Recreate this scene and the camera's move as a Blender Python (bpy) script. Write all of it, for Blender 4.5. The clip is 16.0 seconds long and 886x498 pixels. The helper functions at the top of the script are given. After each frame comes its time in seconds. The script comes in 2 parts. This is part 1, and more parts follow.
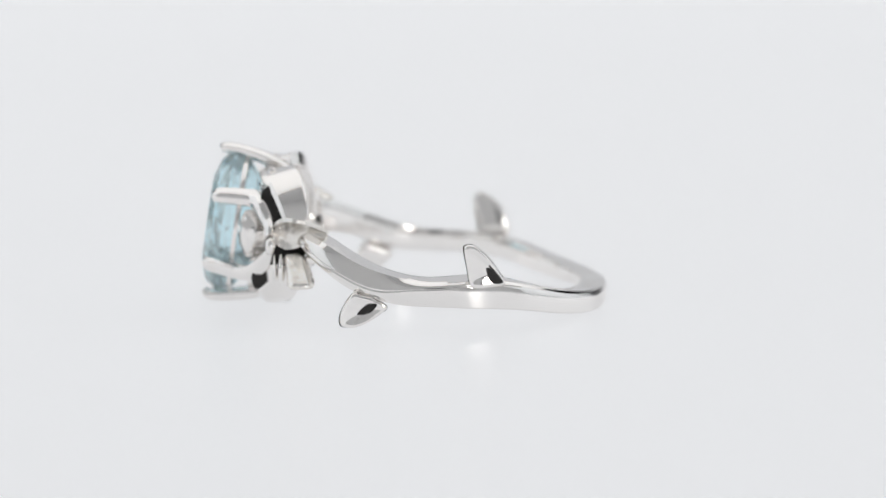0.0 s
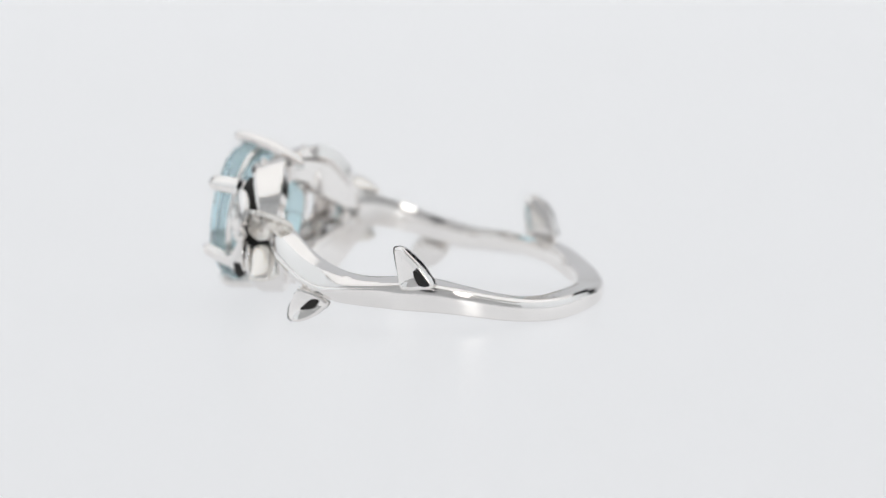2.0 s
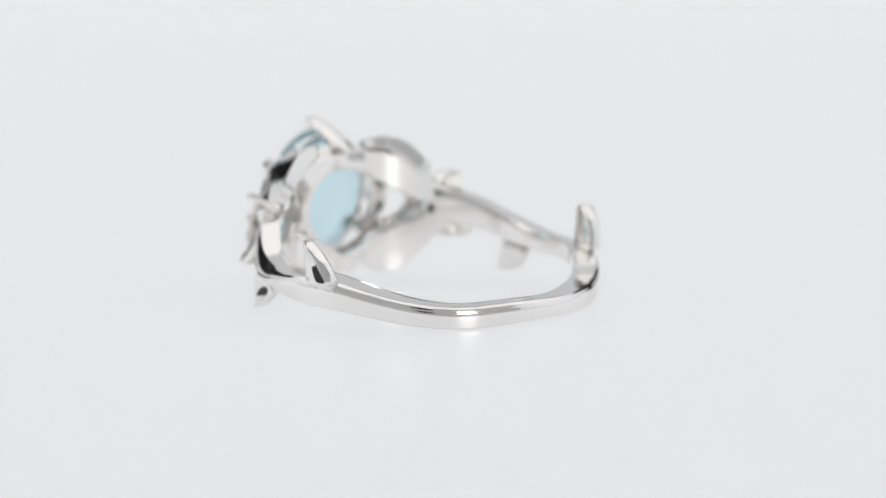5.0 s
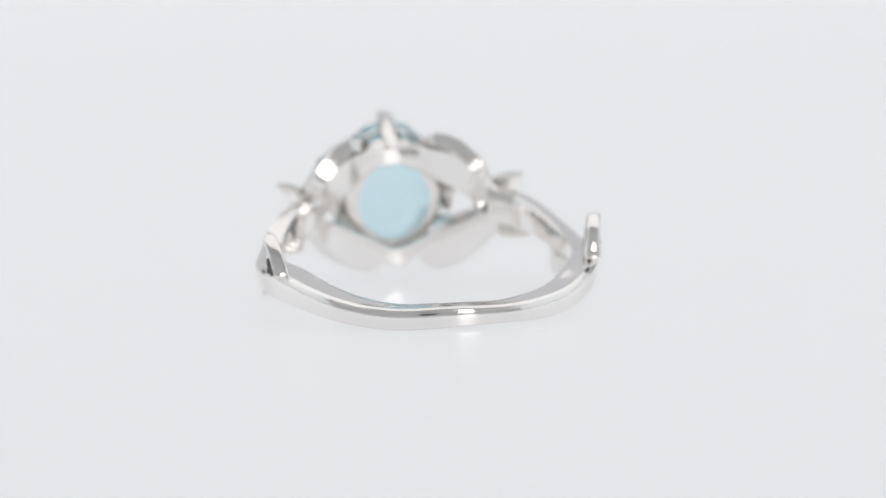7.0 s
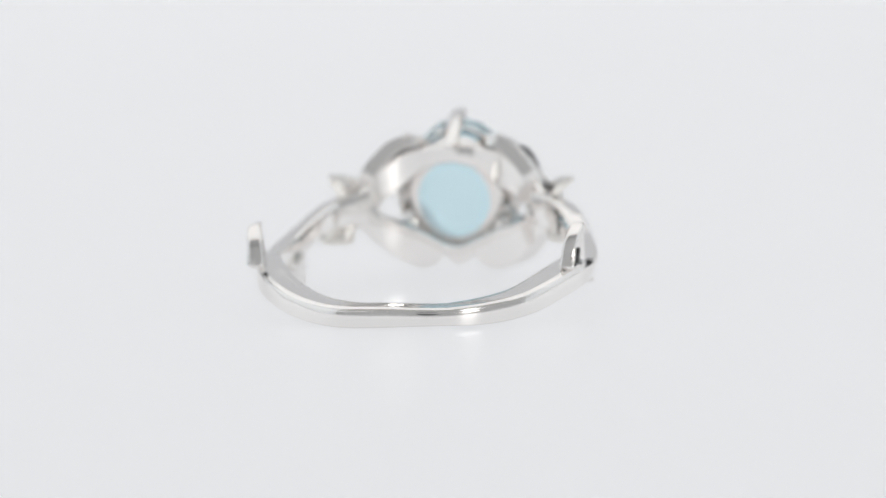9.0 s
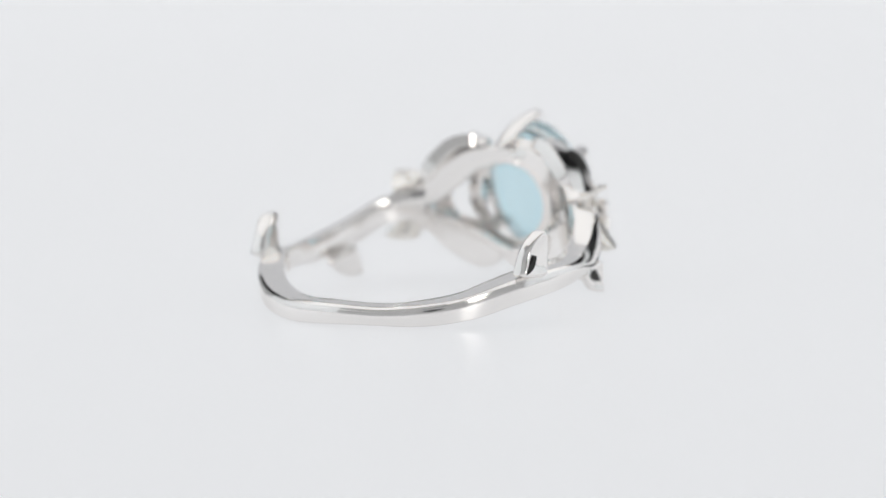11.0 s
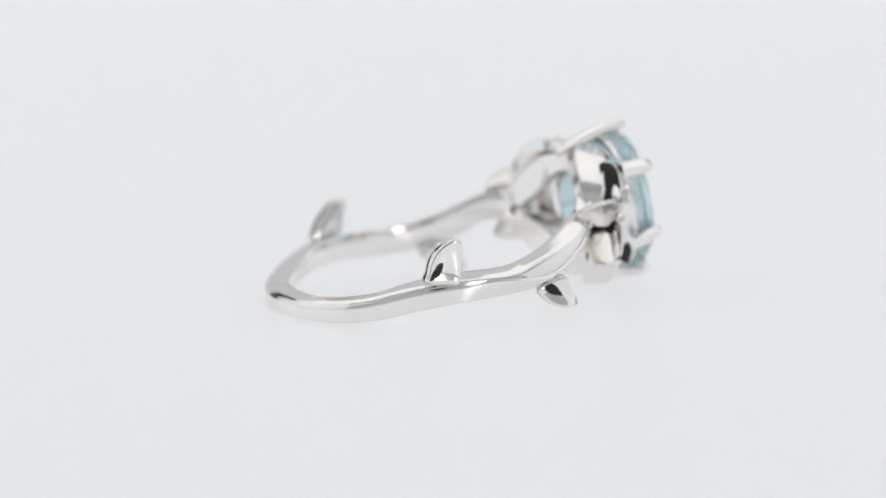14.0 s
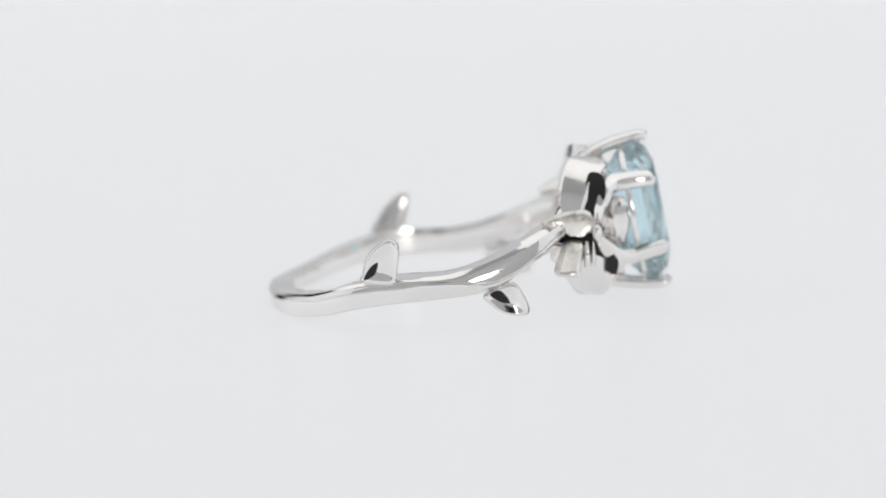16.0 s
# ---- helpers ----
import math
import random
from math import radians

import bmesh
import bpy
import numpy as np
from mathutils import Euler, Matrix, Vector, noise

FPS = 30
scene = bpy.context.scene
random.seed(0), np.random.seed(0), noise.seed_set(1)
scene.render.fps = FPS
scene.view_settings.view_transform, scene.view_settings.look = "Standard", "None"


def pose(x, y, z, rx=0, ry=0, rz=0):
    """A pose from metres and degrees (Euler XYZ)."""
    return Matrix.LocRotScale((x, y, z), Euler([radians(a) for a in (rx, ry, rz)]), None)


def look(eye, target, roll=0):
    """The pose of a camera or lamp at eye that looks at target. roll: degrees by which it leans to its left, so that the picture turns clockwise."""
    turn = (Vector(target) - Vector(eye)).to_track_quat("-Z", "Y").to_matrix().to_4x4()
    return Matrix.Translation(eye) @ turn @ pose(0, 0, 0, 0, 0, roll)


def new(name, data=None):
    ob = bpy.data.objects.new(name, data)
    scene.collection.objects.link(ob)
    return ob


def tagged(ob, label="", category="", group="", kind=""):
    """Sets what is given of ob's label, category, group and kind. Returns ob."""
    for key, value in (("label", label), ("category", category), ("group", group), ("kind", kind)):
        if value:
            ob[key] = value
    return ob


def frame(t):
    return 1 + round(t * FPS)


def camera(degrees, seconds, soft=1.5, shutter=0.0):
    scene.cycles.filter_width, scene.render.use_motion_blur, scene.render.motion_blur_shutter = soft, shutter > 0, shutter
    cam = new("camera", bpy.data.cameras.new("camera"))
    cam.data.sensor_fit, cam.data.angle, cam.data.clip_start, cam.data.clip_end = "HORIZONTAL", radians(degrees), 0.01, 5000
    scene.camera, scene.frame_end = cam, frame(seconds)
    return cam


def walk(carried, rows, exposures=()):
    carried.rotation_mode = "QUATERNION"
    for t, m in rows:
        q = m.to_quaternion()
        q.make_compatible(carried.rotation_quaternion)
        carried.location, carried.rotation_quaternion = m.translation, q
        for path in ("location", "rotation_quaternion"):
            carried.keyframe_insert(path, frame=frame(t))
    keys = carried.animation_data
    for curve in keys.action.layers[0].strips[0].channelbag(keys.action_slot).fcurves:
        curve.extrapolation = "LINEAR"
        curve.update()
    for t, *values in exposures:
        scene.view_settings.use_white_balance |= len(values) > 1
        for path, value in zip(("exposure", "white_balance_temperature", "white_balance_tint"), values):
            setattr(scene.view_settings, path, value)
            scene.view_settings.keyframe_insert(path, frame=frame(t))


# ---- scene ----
# ---- camera: a macro lens on a fixed stand, leaning 1.4 degrees ----
U = 0.00092                      # one plan unit in metres; the ring is drawn in plan units
FLOOR = -3.76                    # height of the turntable's top below the plan's zero, in units
cam = camera(7.0, 16.0, soft=1.6)
cam.data.dof.use_dof = True
cam.data.dof.focus_distance = 484.0 * U
cam.data.dof.aperture_fstop = 27.0
PITCH = radians(8.838)
EYE = Vector((0.45, -490.5, 490.5 * math.tan(PITCH) - FLOOR)) * U
AIM = Vector((0.45, 0.0, -FLOOR)) * U
walk(cam, [(0.0, look(EYE, AIM, -1.378)), (16.0, look(EYE, AIM, -1.378))])
scene.view_settings.exposure = -0.37

# ---- world: a dim room round the photo table ----
world = bpy.data.worlds.new("studio_room")
scene.world = world
world.use_nodes = True
world.node_tree.nodes["Background"].inputs[0].default_value = (0.75, 0.85, 1.0, 1)
world.node_tree.nodes["Background"].inputs[1].default_value = 0.12


# ---- materials ----
def material(name, base, rough=0.5, metal=0.0, grain=0.0, scale=300.0, bump=0.0, emit=0.0, wear=0.0, **more):
    m = bpy.data.materials.new(name)
    m.use_nodes = True
    nt = m.node_tree
    b = nt.nodes["Principled BSDF"]
    b.inputs["Base Color"].default_value = (*base, 1)
    b.inputs["Roughness"].default_value = rough
    b.inputs["Metallic"].default_value = metal
    for key, value in more.items():
        b.inputs[key.replace("_", " ")].default_value = value
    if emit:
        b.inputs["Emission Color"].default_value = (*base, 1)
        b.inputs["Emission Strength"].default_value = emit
    if grain or bump or wear:
        co = nt.nodes.new("ShaderNodeTexCoord")
        fine = nt.nodes.new("ShaderNodeTexNoise")
        fine.inputs["Scale"].default_value = scale
        fine.inputs["Detail"].default_value = 4
        nt.links.new(co.outputs["Object"], fine.inputs["Vector"])
        broad = nt.nodes.new("ShaderNodeTexNoise")
        broad.inputs["Scale"].default_value = scale / 9
        nt.links.new(co.outputs["Object"], broad.inputs["Vector"])
        if grain:
            mix = nt.nodes.new("ShaderNodeMix")
            mix.data_type = "RGBA"
            mix.inputs[6].default_value = (*[c * (1 - grain) for c in base], 1)
            mix.inputs[7].default_value = (*[min(1, c * (1 + grain * 0.4)) for c in base], 1)
            nt.links.new(broad.outputs["Fac"], mix.inputs[0])
            nt.links.new(mix.outputs[2], b.inputs["Base Color"])
        if wear:
            mr = nt.nodes.new("ShaderNodeMapRange")
            mr.inputs["To Min"].default_value = max(0.0, rough - wear)
            mr.inputs["To Max"].default_value = rough + wear
            nt.links.new(broad.outputs["Fac"], mr.inputs["Value"])
            nt.links.new(mr.outputs["Result"], b.inputs["Roughness"])
        if bump:
            bp = nt.nodes.new("ShaderNodeBump")
            bp.inputs["Strength"].default_value = bump
            bp.inputs["Distance"].default_value = 0.1 / scale
            nt.links.new(fine.outputs["Fac"], bp.inputs["Height"])
            nt.links.new(bp.outputs["Normal"], b.inputs["Normal"])
    return m


SILVER = material("polished_silver", (0.91, 0.888, 0.868), 0.11, 1.0, grain=0.03, scale=900, bump=0.03, wear=0.03)
SILVER_ROUGH = material("hammered_silver", (0.90, 0.875, 0.835), 0.26, 1.0, grain=0.06, scale=1500, bump=0.5, wear=0.06)
# near-black metal for the leaf patches and the plate behind the petals
NEAR_BLACK = material("near_black_silver", (0.03, 0.028, 0.027), 0.35, 0.6, grain=0.3, scale=1200, bump=0.2, wear=0.1)
TOPAZ = material("pale_blue_topaz", (0.74, 0.94, 1.0), 0.18, 0.0, IOR=1.34, Transmission_Weight=0.93)
# glow added to the disc keeps the ring's shadow faint; no lamp below it
ACRYLIC = material("glowing_white_acrylic", (0.22, 0.2224, 0.2274), 0.4, 0.0, scale=60, wear=0.03, emit=3.43, Specular_IOR_Level=0.12)
TENT = material("white_tent_fabric", (0.68, 0.68, 0.68), 0.9, 0.0, grain=0.02, scale=400, bump=0.1)
# glow added to the sheet brightens what the ring's top faces reflect
PAPER = material("glowing_white_sheet", (0.50, 0.505, 0.515), 0.9, 0.0, scale=200, bump=0.05, emit=0.73)
BOARD = material("white_foam_board", (0.82, 0.82, 0.82), 0.8, 0.0, grain=0.02, scale=120)
BLACK = material("black_fabric", (0.015, 0.015, 0.017), 0.8, 0.0, grain=0.2, scale=900, bump=0.2)
ROOM = material("dark_grey_paint", (0.05, 0.05, 0.053), 0.85, 0.0, grain=0.05, scale=20, bump=0.05)
SCRATCH = material("grey_fibre", (0.85, 0.86, 0.88), 0.8, 0.0, grain=0.1, scale=4000)
DIFFUSER = material("lit_diffuser", (1.0, 0.985, 0.97), 0.9, 0.0, emit=0.6)
SIDE_DIFFUSER = material("lit_side_diffuser", (0.95, 0.98, 1.0), 0.9, 0.0, emit=0.38)
BULB = material("lit_lamp_lens", (1.0, 0.97, 0.93), 0.9, 0.0, emit=12.0)


# ---- mesh helpers ----
def part(name, bm, mat, parent, label="", sharp=35):
    bmesh.ops.recalc_face_normals(bm, faces=bm.faces)
    me = bpy.data.meshes.new(name)
    bm.to_mesh(me)
    bm.free()
    me.materials.append(mat)
    if sharp:
        me.shade_smooth()
        me.set_sharp_from_angle(angle=radians(sharp))
    ob = new(name, me)
    if parent:
        ob.parent = parent
    if label:
        ob["label"] = label
    return ob


def ring_part(name, bm, mat, parent, label="", sharp=35):
    """A part drawn in plan units, scaled to metres and set on the turntable."""
    for v in bm.verts:
        v.co = (v.co + Vector((0, 0, -FLOOR))) * U
    return part(name, bm, mat, parent, label, sharp)


def spline(points, n):
    """n points along a Catmull-Rom curve through tuples of any length."""
    p = np.array(points, float)
    p = np.vstack([2 * p[0] - p[1], p, 2 * p[-1] - p[-2]])
    out = []
    for s in np.linspace(0, len(points) - 1, n):
        i = min(int(s), len(points) - 2)
        f = s - i
        a, b, c, d = p[i], p[i + 1], p[i + 2], p[i + 3]
        out.append(0.5 * (2 * b + (c - a) * f + (2 * a - 5 * b + 4 * c - d) * f * f + (3 * b - a - 3 * c + d) * f ** 3))
    return np.array(out)


def skin(loops, close_u=True, caps=True, bm=None):
    """Quads between loops of points; caps fill the first and last loop."""
    bm = bm or bmesh.new()
    vs = [[bm.verts.new(p) for p in loop] for loop in loops]
    n = len(vs[0])
    for a, b in zip(vs, vs[1:]):
        for i in range(n if close_u else n - 1):
            j = (i + 1) % n
            bm.faces.new((a[i], a[j], b[j], b[i]))
    if caps:
        bm.faces.new(vs[0][::-1])
        bm.faces.new(vs[-1])
    return bm


def sweep(points, side, section, n=24, bm=None):
    """Sweeps a section of (w, h) along points (x, y, z, half_width, half_height); w lies along `side`."""
    st = spline(points, n)
    loops = []
    for i, s in enumerate(st):
        tan = Vector(st[min(i + 1, n - 1)][:3] - st[max(i - 1, 0)][:3]).normalized()
        w = Vector(side)
        w = (w - tan * w.dot(tan)).normalized()
        h = tan.cross(w)
        loops.append([Vector(s[:3]) + w * (a * max(s[3], 0.02)) + h * (b * max(s[4], 0.02)) for a, b in section])
    return skin(loops, bm=bm)


def rounded(n=16, power=3.2):
    """A section between an ellipse and a box."""
    out = []
    for k in range(n):
        a = 2 * math.pi * k / n
        c, s = math.cos(a), math.sin(a)
        out.append((math.copysign(abs(c) ** (2 / power), c), math.copysign(abs(s) ** (2 / power), s)))
    return out


# ---- the studio ----
def box(bm, lo, hi):
    res = bmesh.ops.create_cube(bm, size=1)
    for v in res["verts"]:
        v.co = Vector([l + (c + 0.5) * (h - l) for c, l, h in zip(v.co, lo, hi)])


def studio():
    bm = bmesh.new()
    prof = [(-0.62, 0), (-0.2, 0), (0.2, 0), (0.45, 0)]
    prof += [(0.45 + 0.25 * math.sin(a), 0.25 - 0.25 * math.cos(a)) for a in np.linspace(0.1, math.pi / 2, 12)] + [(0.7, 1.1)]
    # kept narrow so the band's shoulders reflect the dimmer side softboxes
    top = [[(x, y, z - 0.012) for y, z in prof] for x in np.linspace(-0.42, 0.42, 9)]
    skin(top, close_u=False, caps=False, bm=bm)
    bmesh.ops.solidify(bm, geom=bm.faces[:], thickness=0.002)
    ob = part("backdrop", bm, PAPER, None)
    tagged(ob, "seamless white sheet with an added glow, curving up past the turntable", "backdrop", kind="structure")

    bm = bmesh.new()
    box(bm, (-0.9, -0.64, -0.75), (0.9, 0.78, -0.0165))
    tagged(part("photo_table", bm, BOARD, None), "large white photo table under the paper sweep", "table", kind="structure")

    def room_side(name, lo, hi):
        b2 = bmesh.new()
        box(b2, lo, hi)
        tagged(part(name, b2, ROOM, None), "plain dark grey studio surface", "wall", kind="structure")
    room_side("floor", (-1.4, -1.5, -0.80), (1.4, 1.3, -0.75))
    room_side("ceiling", (-1.4, -1.5, 1.35), (1.4, 1.3, 1.4))
    room_side("wall_north", (-1.4, 1.25, -0.75), (1.4, 1.3, 1.35))
    room_side("wall_south", (-1.4, -1.5, -0.75), (1.4, -1.45, 1.35))
    room_side("wall_west", (-1.4, -1.45, -0.75), (-1.35, 1.25, 1.35))
    room_side("wall_east", (1.35, -1.45, -0.75), (1.4, 1.25, 1.35))


def softbox(m, w, h, glow, label):
    root = new("softbox")
    tagged(root, label, "studio light")
    bm = bmesh.new()
    d = 0.12
    skin([[(-w / 2, -h / 2, 0), (w / 2, -h / 2, 0), (w / 2, h / 2, 0), (-w / 2, h / 2, 0)],
          [(-w / 6, -h / 6, d), (w / 6, -h / 6, d), (w / 6, h / 6, d), (-w / 6, h / 6, d)]], bm=bm)
    part("housing", bm, BLACK, root, "black fabric housing", sharp=0)
    bm = bmesh.new()
    box(bm, (-w / 2 + 0.01, -h / 2 + 0.01, -0.008), (w / 2 - 0.01, h / 2 - 0.01, -0.003))
    part("diffuser", bm, glow, root, "glowing white diffuser", sharp=0)
    root.matrix_world = m
    return root


def spot_lamp(eye, target):
    root = new("spot_lamp")
    tagged(root, "small black spot lamp with a lit round lens", "studio light")
    bm = bmesh.new()
    prof = [(0.016, 0.09), (0.028, 0.085), (0.036, 0.06), (0.042, 0.0), (0.039, 0.0), (0.037, 0.01)]
    skin([[(r * math.cos(a), r * math.sin(a), z) for a in np.linspace(0, 2 * math.pi, 24, endpoint=False)] for r, z in prof], bm=bm)
    part("lamp_head", bm, BLACK, root)
    bm = bmesh.new()
    bmesh.ops.create_cone(bm, cap_ends=True, segments=24, radius1=0.035, radius2=0.035, depth=0.004)
    part("lens", bm, BULB, root, "lit round lens", sharp=0)
    root.matrix_world = look(eye, target)
    return root


def tent_front():
    """White fabric front of the light tent with a round opening for the lens."""
    hx, hz, n = 0.0004, 0.0715, 32
    inner, outer = [], []
    for k in range(n):
        a = 2 * math.pi * k / n
        c, q = math.cos(a), math.sin(a)
        m = max(abs(c), abs(q))
        inner.append((hx + 0.052 * c, -0.40, hz + 0.008 + 0.052 * q))
        outer.append((0.78 * c / m, -0.40, 0.36 + 0.37 * q / m))
    back = [[(x, y - 0.002, z) for x, y, z in loop] for loop in (outer, inner)]
    bm = skin([inner, outer, back[0], back[1], inner], caps=False)
    bmesh.ops.remove_doubles(bm, verts=bm.verts[:], dist=1e-5)
    tagged(part("tent_front", bm, TENT, None, sharp=0), "white fabric tent front with a round lens opening", "light tent", kind="structure")


studio()
tent_front()
def tent_roof():
    bm = bmesh.new()
    box(bm, (-0.78, -0.40, 0.722), (0.78, -0.185, 0.726))
    tagged(part("tent_roof", bm, TENT, None, sharp=0), "white fabric front roof of the light tent", "light tent", kind="structure")


tent_roof()
softbox(pose(0, 0.255, 0.72), 1.56, 0.88, DIFFUSER, "large overhead softbox with a glowing white diffuser")
softbox(look((-0.785, 0.14, 0.355), (0, 0.14, 0.355)), 1.08, 0.72, SIDE_DIFFUSER, "upright side softbox with a glowing white diffuser")
softbox(look((0.785, 0.14, 0.355), (0, 0.14, 0.355)), 1.08, 0.72, SIDE_DIFFUSER, "upright side softbox with a glowing white diffuser")
spot_lamp((0.158, -0.325, 0.088), (0, 0, 0.004))


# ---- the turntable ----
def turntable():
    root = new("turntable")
    tagged(root, "round glossy white acrylic turntable with an added glow, on the paper sweep", "turntable")
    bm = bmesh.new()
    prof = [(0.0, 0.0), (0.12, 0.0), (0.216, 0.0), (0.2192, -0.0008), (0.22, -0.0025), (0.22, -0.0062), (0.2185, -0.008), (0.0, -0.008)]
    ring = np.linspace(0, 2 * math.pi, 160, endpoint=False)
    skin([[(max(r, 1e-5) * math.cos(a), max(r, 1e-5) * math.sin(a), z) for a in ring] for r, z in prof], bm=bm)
    part("disc", bm, ACRYLIC, root, "glossy white acrylic disc with an added glow")
    bm = bmesh.new()
    skin([[(r * math.cos(a), r * math.sin(a), z) for a in ring[::4]] for r, z in [(0.15, -0.008), (0.15, -0.012)]], bm=bm)
    part("foot", bm, BOARD, root)
    # a stray fibre lying on the disc
    pts = [(3.75, -13.75, 0), (4.0, -13.9, 0), (4.3, -13.95, 0), (4.55, -14.1, 0)]
    bm = sweep([(x * U, y * U, 0.00002, 0.000016, 0.000012) for x, y, z in pts], (0, 0, 1), [(c * 0.0004, q * 0.0004) for c, q in rounded(6, 2)], 10)
    part("fibre", bm, SCRATCH, root, "tiny grey fibre", sharp=60)
    return root


# ---- the ring ----
CX, CY = -0.7, 0.15
# heights round the band by plan angle: lowest edge, top of the outer face, top of the chamfer, inner rim
BACK = [(172, -0.68), (178, -0.7), (187, -0.6), (197, -0.5), (206, -0.72), (217, -1.3), (229, -1.9), (240, -2.28), (250, -2.43), (260, -2.34), (269, -2.3),
        (278, -2.38), (288, -2.45), (298, -2.3), (308, -2.1), (316, -1.85), (325, -1.3), (335, -0.85), (343, -0.62), (356, -0.52), (365, -0.5)]
LOW = [(122, 1.7), (134, 0.85), (139, 0.18), (148, -0.83), (153, -1.24), (159, -1.5), (168, -2.0), (187, -2.15), (206, -2.48), (215, -2.78), (228, -3.3), (240, -3.62),
       (250, -3.74), (260, -3.66), (269, -3.56), (278, -3.5), (288, -3.52), (298, -3.6), (308, -3.5), (322, -3.1), (330, -2.6), (346, -2.05), (365, -1.75),
       (374, -1.61), (380, -1.3), (384, -1.0), (395, 0.15), (402, 1.0), (416, 1.9)]
FACE = [(122, 2.2), (134, 1.45), (139, 0.95), (148.6, 0.15), (153, -0.3), (159, -0.78), (165, -0.95)] + [(p, z - 0.07) for p, z in BACK] + [
    (374, -0.78), (380, -0.72), (384, -0.42), (395, 0.8), (404, 1.75), (416, 2.4)]
CHAMFER = [(122, 2.7), (137, 1.92), (142.7, 1.4), (147.3, 0.8), (152, 0.24), (158, -0.32), (165, -0.55)] + [(p, z + 0.11) for p, z in BACK] + [
    (370, -0.32), (378, 0.02), (385, 0.6), (390, 1.18), (396, 1.85), (404, 2.4), (416, 2.8)]
RIM = [(122, 2.75), (138, 2.35), (144, 1.85), (156, 0.8), (167, 0.12)] + [(p, z + 0.2 + 0.28 * min(1, abs(p - 270) / 90)) for p, z in BACK[1:]] + [(376, 0.52), (388, 1.38), (398, 2.2), (404, 2.6), (416, 2.8)]

INLOW = [(122, 0.55), (129, 0.49), (138, 0.37), (149, 0.0), (158, -0.6), (168, -1.0), (180, -1.5)] + [(p, z + 0.45) for p, z in LOW if 190 < p < 350] + [
    (365, -1.28), (372, -1.2), (380, -0.95), (398, 0.07), (404, 0.35), (416, 0.5)]


def level(table, phi):
    a = np.array(table)
    return float(np.interp(phi, a[:, 0], a[:, 1]))


def smooth_level(table, phi, reach=5.0):
    return sum(level(table, phi + d * reach) * w for d, w in ((-1, 0.15), (-0.5, 0.2), (0, 0.3), (0.5, 0.2), (1, 0.15)))


def band_at(phi, r, z):
    a = radians(phi)
    return Vector((CX + r * math.cos(a), CY + r * math.sin(a), z))


def band(root):
    loops = []
    for phi in np.linspace(125, 413, 190):
        b, f, c, i, q = (smooth_level(tab, phi) for tab in (LOW, FACE, CHAMFER, RIM, INLOW))
        end = min(1.0, min(phi - 125, 413 - phi) / 16)
        R = 11.3 + 0.5 * end
        k = 0.8 + 0.2 * end
        bend = max(0.0, min(1.0, (abs(phi - 270) - 78) / 26))
        cw = 0.05 + (0.62 - 0.47 * bend) * (c - f)
        u = 0.5 * bend * (f - b)
        g = min(0.14, 0.2 * (f - b))
        sec = [(-u, b + 0.16), (-u * 0.85, b + 0.24), (0.045 - 0.35 * u, (b + f) / 2), (0.02, f - g), (0.0, f - 0.45 * g), (-0.03, f - 0.03), (-cw * 0.3, f + 0.3 * (c - f) + 0.02), (-cw * 0.7, f + 0.7 * (c - f) + 0.02),
               (-cw, c), (-cw - 0.06 - 0.08 * bend, c + (0.06 + 0.04 * (i - c)) * (1 - bend) + 0.4 * (i - c) * bend), (-0.45 * cw - 0.5 * k + 0.06 * bend, c + (0.4 + 0.45 * bend) * (i - c)),
               (-1.3 * k, c + (0.8 + 0.18 * bend) * (i - c)), (-1.7 * k, i),
               (-1.77 * k, i - 0.03), (-1.8 * k, i - 0.12), (-1.8 * k, (q + i) / 2), (-1.78 * k, q + 0.12), (-1.66 * k, q), (-1.0 * k, (b + q) / 2 - 0.08), (-0.4 - u, b), (-0.12 - u, b + 0.03)]
        loops.append([band_at(phi, R + dr, z) for dr, z in sec])
    ring_part("band", skin(loops), SILVER, root, "polished silver twig-like band", sharp=32)


def ring_of(points, n):
    """n points round a closed smooth curve through tuples."""
    p = list(points)
    return spline(p[-2:] + p + p[:3], 200)[int(200 * 2 / (len(p) + 4)):][:int(round(200 * len(p) / (len(p) + 4)))][::max(1, int(200 * len(p) / (len(p) + 4) / n))]


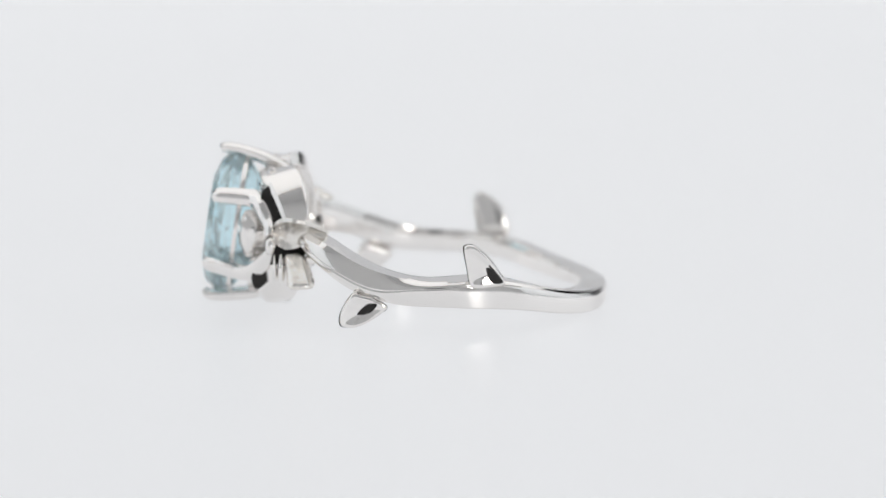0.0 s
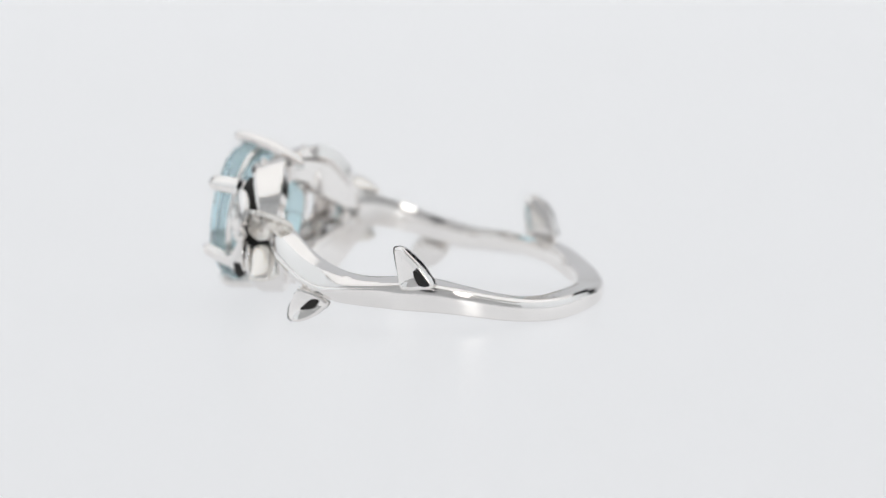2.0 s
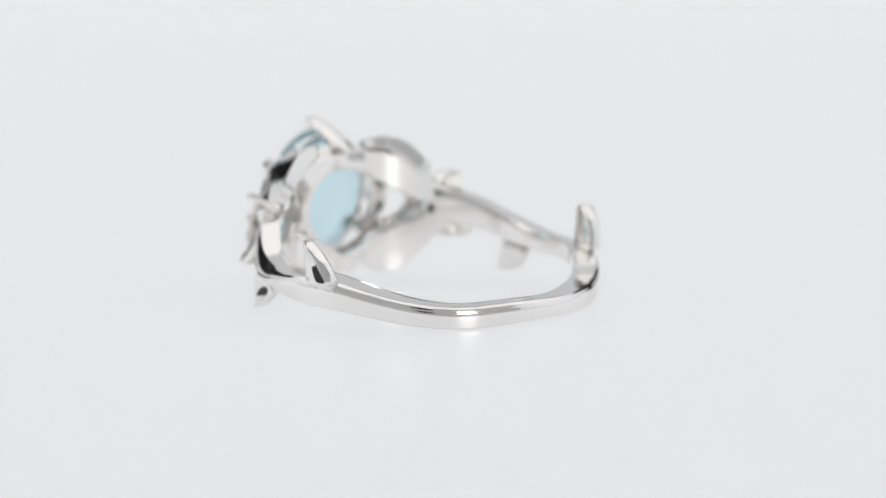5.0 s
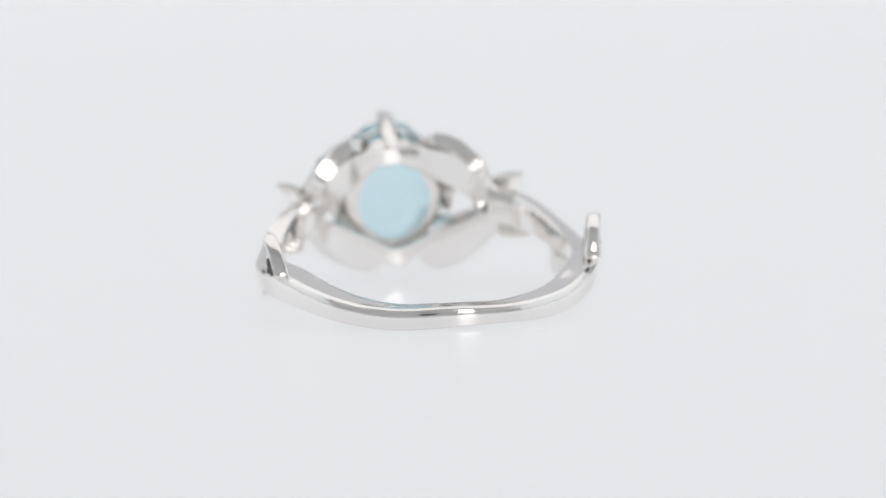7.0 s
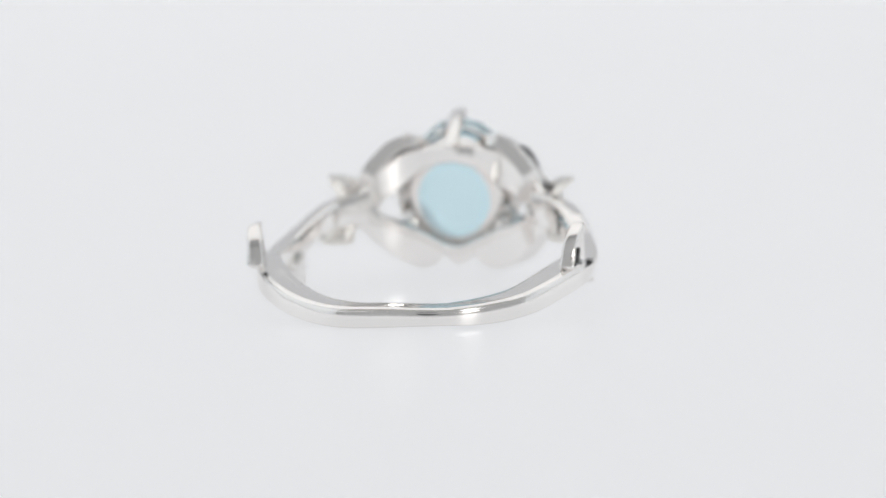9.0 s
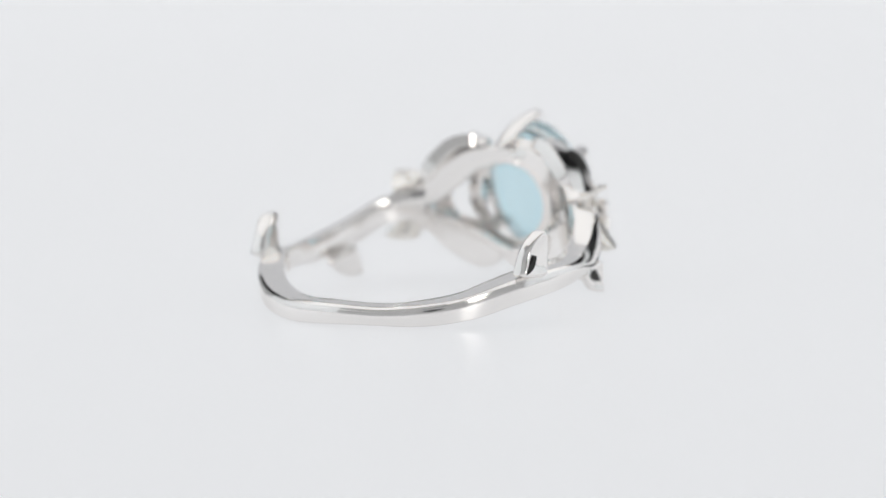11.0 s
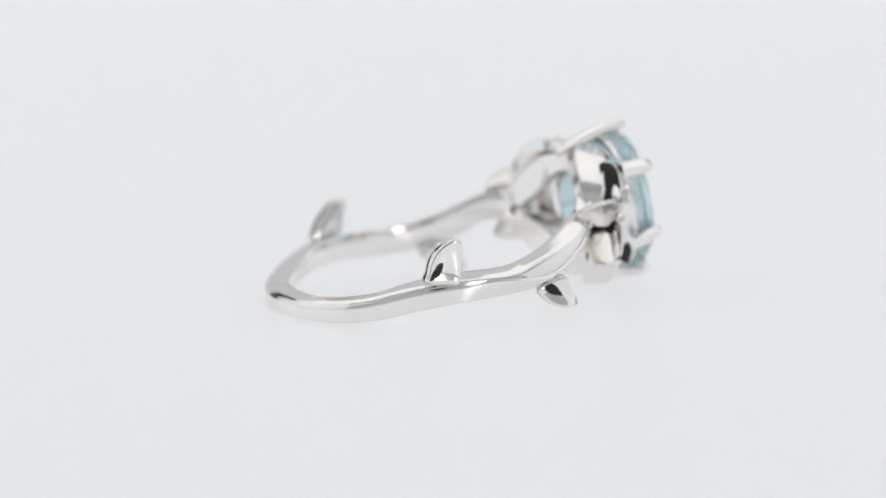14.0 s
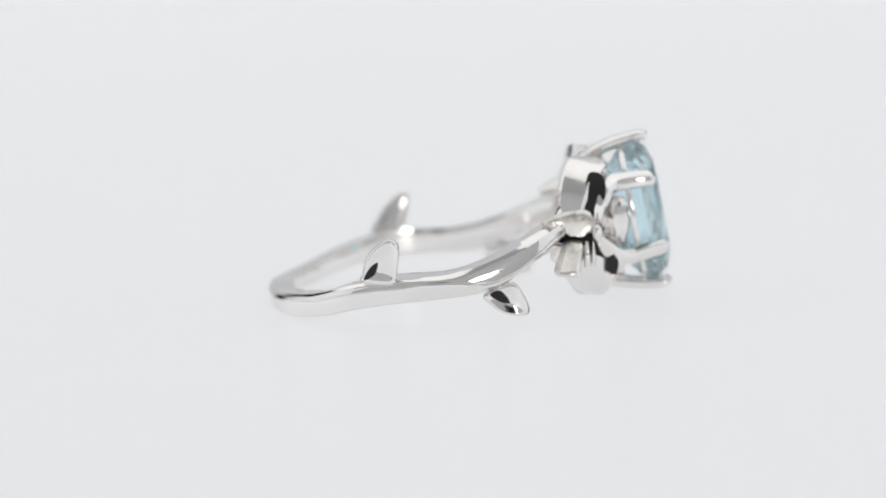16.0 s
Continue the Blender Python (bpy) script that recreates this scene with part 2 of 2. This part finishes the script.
def leaf(root, outline, x0, y0, slope, s, half, ridge, hollow, dark_patch):
    """A thick bud-like leaf: outline and stain are closed curves of (y, z) on a sheet about x0; s is the outward way, ridge the fold's y."""
    edge = ring_of(outline, 44)
    c = edge.mean(axis=0)
    h = Vector(hollow)
    root_z = outline[7][1] if outline[0][1] > 0 else outline[0][1]
    tall = float(edge[:, 1].max() - edge[:, 1].min())

    def at(y, z, d, front):
        if front:
            d -= 0.5 * max(0.0, y - ridge) + 0.12 * max(0.0, ridge - y)
        elif d < 0:
            d *= 1.3 - 0.75 * (abs(z - root_z) / tall)
        return Vector((x0 + slope * (y - y0) + s * d, y, z))
    loops = []
    for k, d, front in ((0.4, -0.98, 0), (0.84, -0.95, 0), (0.97, -0.8, 0), (1.0, -0.55, 0), (1.012, -0.3, 0), (1.015, 0.0, 0), (1.01, 0.3, 1), (1.0, 0.55, 1), (0.99, 0.7, 1),
                        (0.965, 0.82, 1), (0.93, 0.9, 1), (0.86, 0.96, 1), (0.78, 0.94, 1), (0.6, 0.84, 1), (0.35, 0.76, 1), (0.12, 0.73, 1)):
        mid = Vector(c).lerp(h, max(0.0, min(1.0, (0.9 - k) * 1.3))) if front else Vector(c)
        loops.append([at(mid.x + (y - mid.x) * k, mid.y + (z - mid.y) * k, d * half, front) for y, z in edge])
    body = ring_part("leaf", skin(loops), SILVER, root, "small polished silver leaf with a hollowed face", sharp=58)
    # near-black solid puts the hollow's shade and dark reflections into its colour
    spot = ring_of(dark_patch, 16)
    loops = [[at(y, z, d * half, 1) for y, z in spot] for d in (0.3, 0.99)]
    ring_part("dark_inset", skin(loops), NEAR_BLACK, body, "near-black patch standing in for the hollow's shade", sharp=40)


HEAD = Vector((-0.78, 14.3, 2.45))
HN = Vector((0, math.cos(radians(9.9)), math.sin(radians(9.9))))
HU = Vector((0, -HN.z, HN.y))


def head_at(x, u, n):
    return HEAD + Vector((x, 0, 0)) + HU * u + HN * n


def oval(a, b, n, count=48, power=2.0):
    out = []
    for k in range(count):
        t = 2 * math.pi * k / count
        c, s = math.cos(t), math.sin(t)
        out.append(head_at(a * math.copysign(abs(c) ** (2 / power), c), b * math.copysign(abs(s) ** (2 / power), s), n))
    return out


def setting(root):
    def tube(name, outer, inner, label):
        loops = [oval(a, b, n) for a, b, n in outer] + [oval(a, b, n) for a, b, n in reversed(inner)]
        bm = skin(loops + [loops[0]], caps=False)
        bmesh.ops.remove_doubles(bm, verts=bm.verts[:], dist=1e-4)
        return ring_part(name, bm, SILVER, root, label, sharp=40)
    tube("collar", [(3.45, 4.2, -1.0), (3.72, 4.5, -0.95), (3.75, 4.55, -0.75), (3.7, 4.5, -0.65)], [(3.2, 4.0, -1.0), (3.45, 4.3, -0.65)], "polished oval rim under the stone")
    tube("cup", [(2.95, 3.2, -3.6), (3.2, 3.6, -3.5), (3.45, 4.0, -3.0), (3.6, 4.25, -2.4), (3.56, 4.22, -2.1)],
         [(2.55, 2.8, -3.6), (2.85, 3.35, -3.0), (3.3, 3.95, -2.1)], "polished oval cup with an open back")


def stone(root):
    tiers = [(0.58, 1.25), (0.82, 0.85), (1.0, 0.1), (1.0, -0.1), (0.86, -1.1), (0.62, -2.0)]
    count = 16
    loops = []
    for i, (k, n) in enumerate(tiers):
        a, b = 3.75 * k + 0.0, 4.85 * k + (0.25 if k < 0.9 else 0)
        shift = 0.5 if i in (1, 4) else 0.0
        loops.append([head_at(a * math.cos(2 * math.pi * (j + shift) / count), b * math.sin(2 * math.pi * (j + shift) / count), n) for j in range(count)])
    bm = skin(loops)
    bmesh.ops.triangulate(bm, faces=[f for f in bm.faces if len(f.verts) == 4])
    ring_part("gemstone", bm, TOPAZ, root, "faceted oval pale blue clear stone", sharp=0)


def prongs(root):
    side_up = [(-7.7, 11.05, 2.3, 0.3, 0.25), (-6.9, 11.2, 3.1, 0.44, 0.34), (-6.0, 11.65, 4.05, 0.56, 0.42), (-5.2, 12.1, 4.5, 0.62, 0.45), (-4.95, 12.5, 4.55, 0.6, 0.44), (-4.6, 13.5, 4.62, 0.58, 0.42), (-4.35, 14.5, 4.66, 0.54, 0.4), (-4.15, 14.9, 4.6, 0.4, 0.3)]
    side_low = [(-7.6, 11.1, 1.2, 0.3, 0.25), (-6.9, 11.6, 0.4, 0.5, 0.36), (-5.9, 12.3, -0.3, 0.6, 0.42), (-5.0, 13.1, -0.55, 0.62, 0.46), (-4.6, 13.7, -0.48, 0.6, 0.45), (-4.2, 14.6, -0.3, 0.58, 0.42), (-3.9, 15.4, -0.12, 0.54, 0.4), (-3.65, 15.7, 0.0, 0.4, 0.3)]
    mirror = lambda rows: [(-1.62 - x, y, z + 0.3, w, h) for x, y, z, w, h in rows]
    for path in (
        [(-0.85, 9.5, 5.75, 0.3, 0.22), (-0.9, 10.6, 6.3, 0.58, 0.4), (-0.9, 12.0, 6.92, 0.6, 0.44), (-0.86, 13.4, 7.36, 0.56, 0.4), (-0.84, 14.15, 7.5, 0.5, 0.36), (-0.84, 14.5, 7.4, 0.36, 0.26)],
        [(-0.7, 11.2, -2.4, 0.55, 0.4), (-0.72, 13.0, -2.65, 0.6, 0.48), (-0.72, 14.8, -2.75, 0.55, 0.46), (-0.72, 15.7, -2.65, 0.5, 0.4), (-0.74, 16.0, -2.3, 0.3, 0.25)],
        side_up, side_low, mirror(side_up), mirror(side_low)):
        mid = path[3]
        side = Vector((mid[0] - HEAD.x, 0, mid[2] - HEAD.z)).cross(Vector((0, 1, 0)))
        way = 1 if side.cross(Vector((0, -1, 0))).dot(Vector((mid[0] - HEAD.x, 0, mid[2] - HEAD.z))) > 0 else -1
        roofed = [(0.0, 1.0), (0.16, 0.97), (0.78, 0.6), (0.95, 0.4), (1.0, -0.2), (0.9, -0.7), (0.6, -1.0), (-0.6, -1.0), (-0.9, -0.7), (-1.0, -0.2), (-0.95, 0.4), (-0.78, 0.6), (-0.16, 0.97)]
        ring_part("prong", sweep(path, side, [(a, b * way) for a, b in roofed], 34), SILVER, root, "rounded silver claw", sharp=40)


# the openwork round the setting, by plan angle: edges of the upper strand, the lower strand and the lobes
UP_TOP = [(48, 2.5), (54, 3.4), (60, 4.5), (67.5, 5.25), (79, 5.72), (90, 5.73), (101, 5.64), (109, 5.33), (115, 4.7), (120.5, 3.98), (126, 2.75), (131, 2.4)]
UP_LOW = [(48, 1.4), (58, 1.75), (65, 2.45), (72.5, 3.1), (79, 4.0), (90, 4.5), (97, 4.35), (104, 3.9), (108.5, 3.2), (113, 2.5), (121, 1.55), (131, 1.2)]
DN_TOP = [(48, 1.5), (55.5, 1.1), (63, 0.45), (73, -0.15), (80, -0.75), (89, -1.5), (93, -1.4), (102, -0.45), (107, -0.1), (116, 0.65), (129, 1.2), (131, 1.25)]
LOBES = ([(47, 0.2), (51.6, -0.3), (56, -1.2), (63.7, -2.5), (70, -2.95), (75.6, -3.03), (80, -2.7), (82.5, -2.1)],
         [(82.5, -2.1), (85.5, -2.65), (89, -2.83), (92, -2.6), (94.5, -2.05)],
         [(94.5, -2.05), (97, -2.75), (101, -2.98), (104.8, -2.95), (111, -2.5), (117.7, -1.64), (125, -0.3), (130, 0.35)])


def gallery(root):
    """The split of the band: strands over and under the setting on the finger's round, and the broad leaves lying on them."""
    def wall(name, table_top, table_low, lo, hi, inner, depth, drop, label, n=44):
        loops = []
        for phi in np.linspace(lo, hi, n):
            t, b = smooth_level(table_top, phi, 3), smooth_level(table_low, phi, 1.2)
            t = max(t, b + 0.25)
            d = depth * (0.55 + 0.45 * math.sin(math.pi * (phi - lo) / (hi - lo)) ** 0.6)
            sec = [(0.0, b + 0.1), (0.0, (t + b) / 2), (0.0, t - 0.1), (0.1, t), (0.5 * d, t + 0.06), (d - 0.15, t - 0.02), (d, t - 0.12),
                   (d + drop * 0.3, (t + b) / 2 + 0.1), (d + drop * 0.7, b + 0.25 * (t - b)), (d + drop - 0.12, b + 0.1 * (t - b)), (d + drop - 0.4, b + 0.02), (0.5 * d, b), (0.12, b)]
            loops.append([band_at(phi, inner + dr, z) for dr, z in sec])
        ring_part(name, skin(loops), SILVER, root, label, sharp=45)
    wall("strand", UP_TOP, UP_LOW, 49, 130, 10.05, 1.45, 0.0, "curved silver strand over the setting")
    wall("strand", DN_TOP, [(p, z - 0.55) for p, z in DN_TOP], 49, 130, 10.07, 0.9, 0.1, "curved silver strand under the setting")
    low = [(p, z - 0.45) for p, z in DN_TOP]
    for k, (lo, hi, depth) in enumerate(((49, 82.3, 2.7), (82.7, 94.3, 2.2), (94.7, 130, 2.7))):
        wall("lobe", low, LOBES[k], lo, hi, 10.12, depth, -0.5, "rounded silver lobe below the setting", n=26)
    # broad leaves over the upper strand, each ending in a raised tip
    top_leaf = [(-7.25, 9.3, 2.5, 0.6, 0.3), (-6.5, 9.4, 3.7, 0.95, 0.52), (-5.65, 9.75, 4.75, 1.1, 0.56), (-4.75, 10.2, 5.55, 1.2, 0.52), (-3.7, 10.7, 5.9, 1.15, 0.44), (-2.7, 10.95, 5.85, 0.5, 0.2)]
    cupped = [(-1, 0.8), (-0.93, 0.95), (-0.4, 0.95), (0.25, 1.0), (0.36, 0.92), (0.72, 0.2), (1, -0.35), (0.97, -0.7), (0.7, -1.0), (-0.9, -1.0), (-1, -0.9)]
    for flip in (False, True):
        r2 = [(-1.5 - x if flip else x, y, z + (0.1 if flip else 0), w, h) for x, y, z, w, h in top_leaf]
        s2 = [(a, b * (1 if flip else -1)) for a, b in cupped]
        ring_part("gallery_leaf", sweep(r2, (0, 1, -0.12), s2, 28), SILVER, root, "broad creased silver leaf over the strand", sharp=24)
        x = -1.5 + 4.05 if flip else -4.05
        bm = sweep([(x, 10.6, 5.7, 0.5, 0.35), (x, 10.9, 6.2, 0.32, 0.22), (x, 11.05, 6.55, 0.05, 0.05)], (0, 1, 0), rounded(10, 2.4), 8)
        ring_part("leaf_tip", bm, SILVER, root, "", sharp=40)


def sheet(rows, thick, bm=None):
    """A thin shell over a grid of points."""
    bm = skin(rows, close_u=False, caps=False, bm=bm)
    bmesh.ops.recalc_face_normals(bm, faces=bm.faces)
    bmesh.ops.solidify(bm, geom=bm.faces[:], thickness=thick)
    return bm


def flower(root, s):
    """s: -1 for the side seen first, 1 for the other."""
    X = lambda x: CX + 0.02 + s * x
    dz = 0.2 if s > 0 else -0.05
    place = lambda x, y, z: Vector((X(x), y, z + dz))
    bead = bmesh.new()
    bmesh.ops.create_uvsphere(bead, u_segments=20, v_segments=12, radius=0.52)
    for v in bead.verts:
        v.co = place(7.25 + v.co.x * 0.9, 11.0 + v.co.y * 0.72, 1.7 + v.co.z * 1.15)
    core = ring_part("flower", bead, SILVER, root, "small silver flower with cupped petals and a bead centre", sharp=60)
    # the upper petal: a hollow under a rim that flares outwards, running down on to the band
    top = spline([(6.5, 10.9, 2.5), (7.5, 10.3, 3.3), (8.7, 9.4, 3.5), (8.4, 8.3, 3.2), (7.7, 7.2, 2.6)], 22)
    low = spline([(6.6, 10.75, 1.8), (6.8, 10.0, 1.4), (6.9, 9.2, 1.5), (7.1, 8.4, 1.9), (7.6, 7.2, 2.45)], 22)
    grid = []
    for i, (a, b) in enumerate(zip(low, top)):
        u = math.sin(math.pi * i / 21) ** 0.7
        row = []
        for j in range(15):
            q = j / 14
            sag = 4 * q * (1 - q) * u
            ripple = 0.07 * u * noise.noise(Vector((i * 0.5, j * 0.6, 3.0 + s)))
            p = a + (b - a) * q
            row.append(place(p[0] - 0.5 * sag + ripple, p[1], p[2] + 0.38 * sag + ripple))
        grid.append(row)
    ring_part("petal", sheet(grid, 0.28), SILVER_ROUGH, core, "cupped petal with a raised rim", sharp=50)
    # the lower outer petal: a bell that widens downwards and outwards
    loops = []
    for cx, rx, cy, ry, z in ((6.9, 0.3, 9.5, 0.4, 1.15), (7.1, 0.62, 9.42, 0.72, 1.0), (7.35, 0.75, 9.3, 0.8, 0.6), (7.75, 0.9, 9.1, 0.85, 0.0), (8.1, 1.15, 8.98, 0.92, -0.55), (8.2, 1.25, 8.95, 0.94, -0.8),
                              (8.15, 1.15, 8.95, 0.84, -0.98), (8.05, 0.7, 8.95, 0.55, -1.08)):
        loop = []
        for c, q in rounded(22, 3.0):
            f = 1 + 0.05 * noise.noise(Vector((c * 2.2, q * 2.2, z * 2.4 + s)))
            loop.append(place(cx + rx * c * f, cy + ry * q * f, z))
        loops.append(loop)
    ring_part("petal", skin(loops), SILVER_ROUGH, core, "hammered bell-shaped petal", sharp=75)
    for y, z, rx, ry, rz in ((10.3, 0.2, 0.55, 0.27, 1.05), (10.72, 0.3, 0.4, 0.14, 0.95)):
        bm = bmesh.new()
        bmesh.ops.create_uvsphere(bm, u_segments=16, v_segments=12, radius=1.0)
        for v in bm.verts:
            v.co = place(7.6 + v.co.x * rx, y + v.co.y * ry * (1 - 0.3 * v.co.z), z + v.co.z * rz)
        ring_part("petal", bm, SILVER, core, "narrow smooth petal", sharp=60)
    dome = bmesh.new()
    bmesh.ops.create_icosphere(dome, subdivisions=3, radius=1.0)
    for v in dome.verts:
        f = 1 + 0.16 * noise.noise(v.co * 2.6)
        v.co = place(3.95 + v.co.x * 0.6 * f, 12.4 + v.co.y * 0.9 * f, 2.1 + v.co.z * 1.65 * f)
    ring_part("petal_dome", dome, SILVER, core, "sparkling hammered silver dome", sharp=12)
    # a near-black plate behind the petals
    outline = [(10.55, 5.45), (11.45, 5.3), (11.65, 4.3), (11.3, 2.3), (11.6, 0.7), (12.4, -0.5), (12.1, -1.5), (11.2, -0.8), (10.4, 0.3), (8.9, 0.6), (8.5, 1.6), (9.9, 3.3), (10.2, 4.4)]
    edge = ring_of(outline, 52)
    rel = lambda z: float(np.interp(z, [-1.6, 0.5, 2.5, 3.75, 4.85, 5.5], [5.5, 5.95, 6.1, 5.95, 5.4, 4.8]))
    mid = edge.mean(axis=0)
    loops = [[place(rel(mid[1] + (z - mid[1]) * k) + d, mid[0] + (y - mid[0]) * k, mid[1] + (z - mid[1]) * k) for y, z in edge] for k, d in ((0.5, -0.24), (0.98, -0.24), (1.0, -0.05), (0.96, 0.0), (0.7, 0.0), (0.4, 0.0))]
    ring_part("dark_inset", skin(loops), NEAR_BLACK, core, "near-black plate behind the petals", sharp=50)
    # added plate hides the near-black plate's back from inside the ring
    loops = [[place(rel(mid[1] + (z - mid[1]) * k) + d, mid[0] + (y - mid[0]) * k, mid[1] + (z - mid[1]) * k) for y, z in edge] for k, d in ((0.5, -0.68), (0.95, -0.66), (1.0, -0.6), (1.0, -0.3), (0.9, -0.25), (0.5, -0.25))]
    ring_part("shoulder_plate", skin(loops), SILVER, core, "polished silver plate behind the petals", sharp=50)


def finger_ring():
    root = new("finger_ring")
    tagged(root, "polished silver leaf ring with an oval pale blue stone", "ring")
    band(root)
    up_left = [(-2.09, 1.87), (-2.4, 2.13), (-2.85, 2.08), (-3.22, 1.81), (-3.89, 1.14), (-4.4, 0.37), (-4.83, -0.55), (-4.0, -0.75), (-3.17, -0.8), (-2.5, -0.7), (-2.3, 0.4)]
    up_right = [(-2.49, 2.16), (-2.94, 2.38), (-3.32, 2.29), (-4.09, 1.73), (-4.57, 0.98), (-4.82, 0.02), (-4.9, -0.5), (-3.8, -0.7), (-2.7, -0.65), (-2.5, 0.16), (-2.35, 1.5)]
    low_left = [(5.39, -1.15), (5.89, -1.74), (6.29, -2.5), (6.39, -3.15), (6.17, -3.46), (5.45, -3.51), (4.49, -3.19), (3.64, -2.63), (3.1, -2.1), (4.0, -1.5), (4.83, -1.25)]
    low_right = [(5.33, -0.9), (5.77, -1.44), (6.17, -2.22), (6.31, -2.8), (6.08, -3.11), (5.36, -3.13), (4.52, -2.92), (3.85, -2.48), (3.26, -1.75), (3.79, -1.35), (4.56, -1.05)]
    leaf(root, up_left, -11.95, -3.3, -0.12, -1, 0.62, -3.2, (-4.0, 0.3), [(-3.64, 0.56), (-4.2, 0.3), (-4.7, -0.45), (-3.95, -0.4)])
    leaf(root, up_right, 10.25, -3.3, 0.12, 1, 0.62, -2.9, (-4.0, 0.3), [(-3.85, 0.8), (-4.06, 0.0), (-4.75, -0.4), (-4.45, 0.25)])
    leaf(root, low_left, -11.05, 4.6, 0.12, -1, 0.5, 5.5, (4.6, -2.2), [(5.16, -2.56), (4.46, -1.92), (3.78, -1.9), (4.28, -2.46)])
    leaf(root, low_right, 9.7, 4.6, -0.12, 1, 0.5, 5.5, (4.6, -1.9), [(3.7, -1.6), (4.37, -1.35), (5.05, -2.2), (4.35, -2.1)])
    setting(root)
    stone(root)
    prongs(root)
    gallery(root)
    flower(root, -1)
    flower(root, 1)
    return root


disc = turntable()
jewel = finger_ring()


# ---- what moves: the turntable and the ring on it ----
def motions():
    rows = []
    for k in range(17):
        d = k - 8.0
        rows.append((float(k), pose(0, 0, 0, 0, 0, -(11.2223 * d + math.degrees(0.0003145) * d * d))))
    walk(disc, rows)
    walk(jewel, rows)


motions()
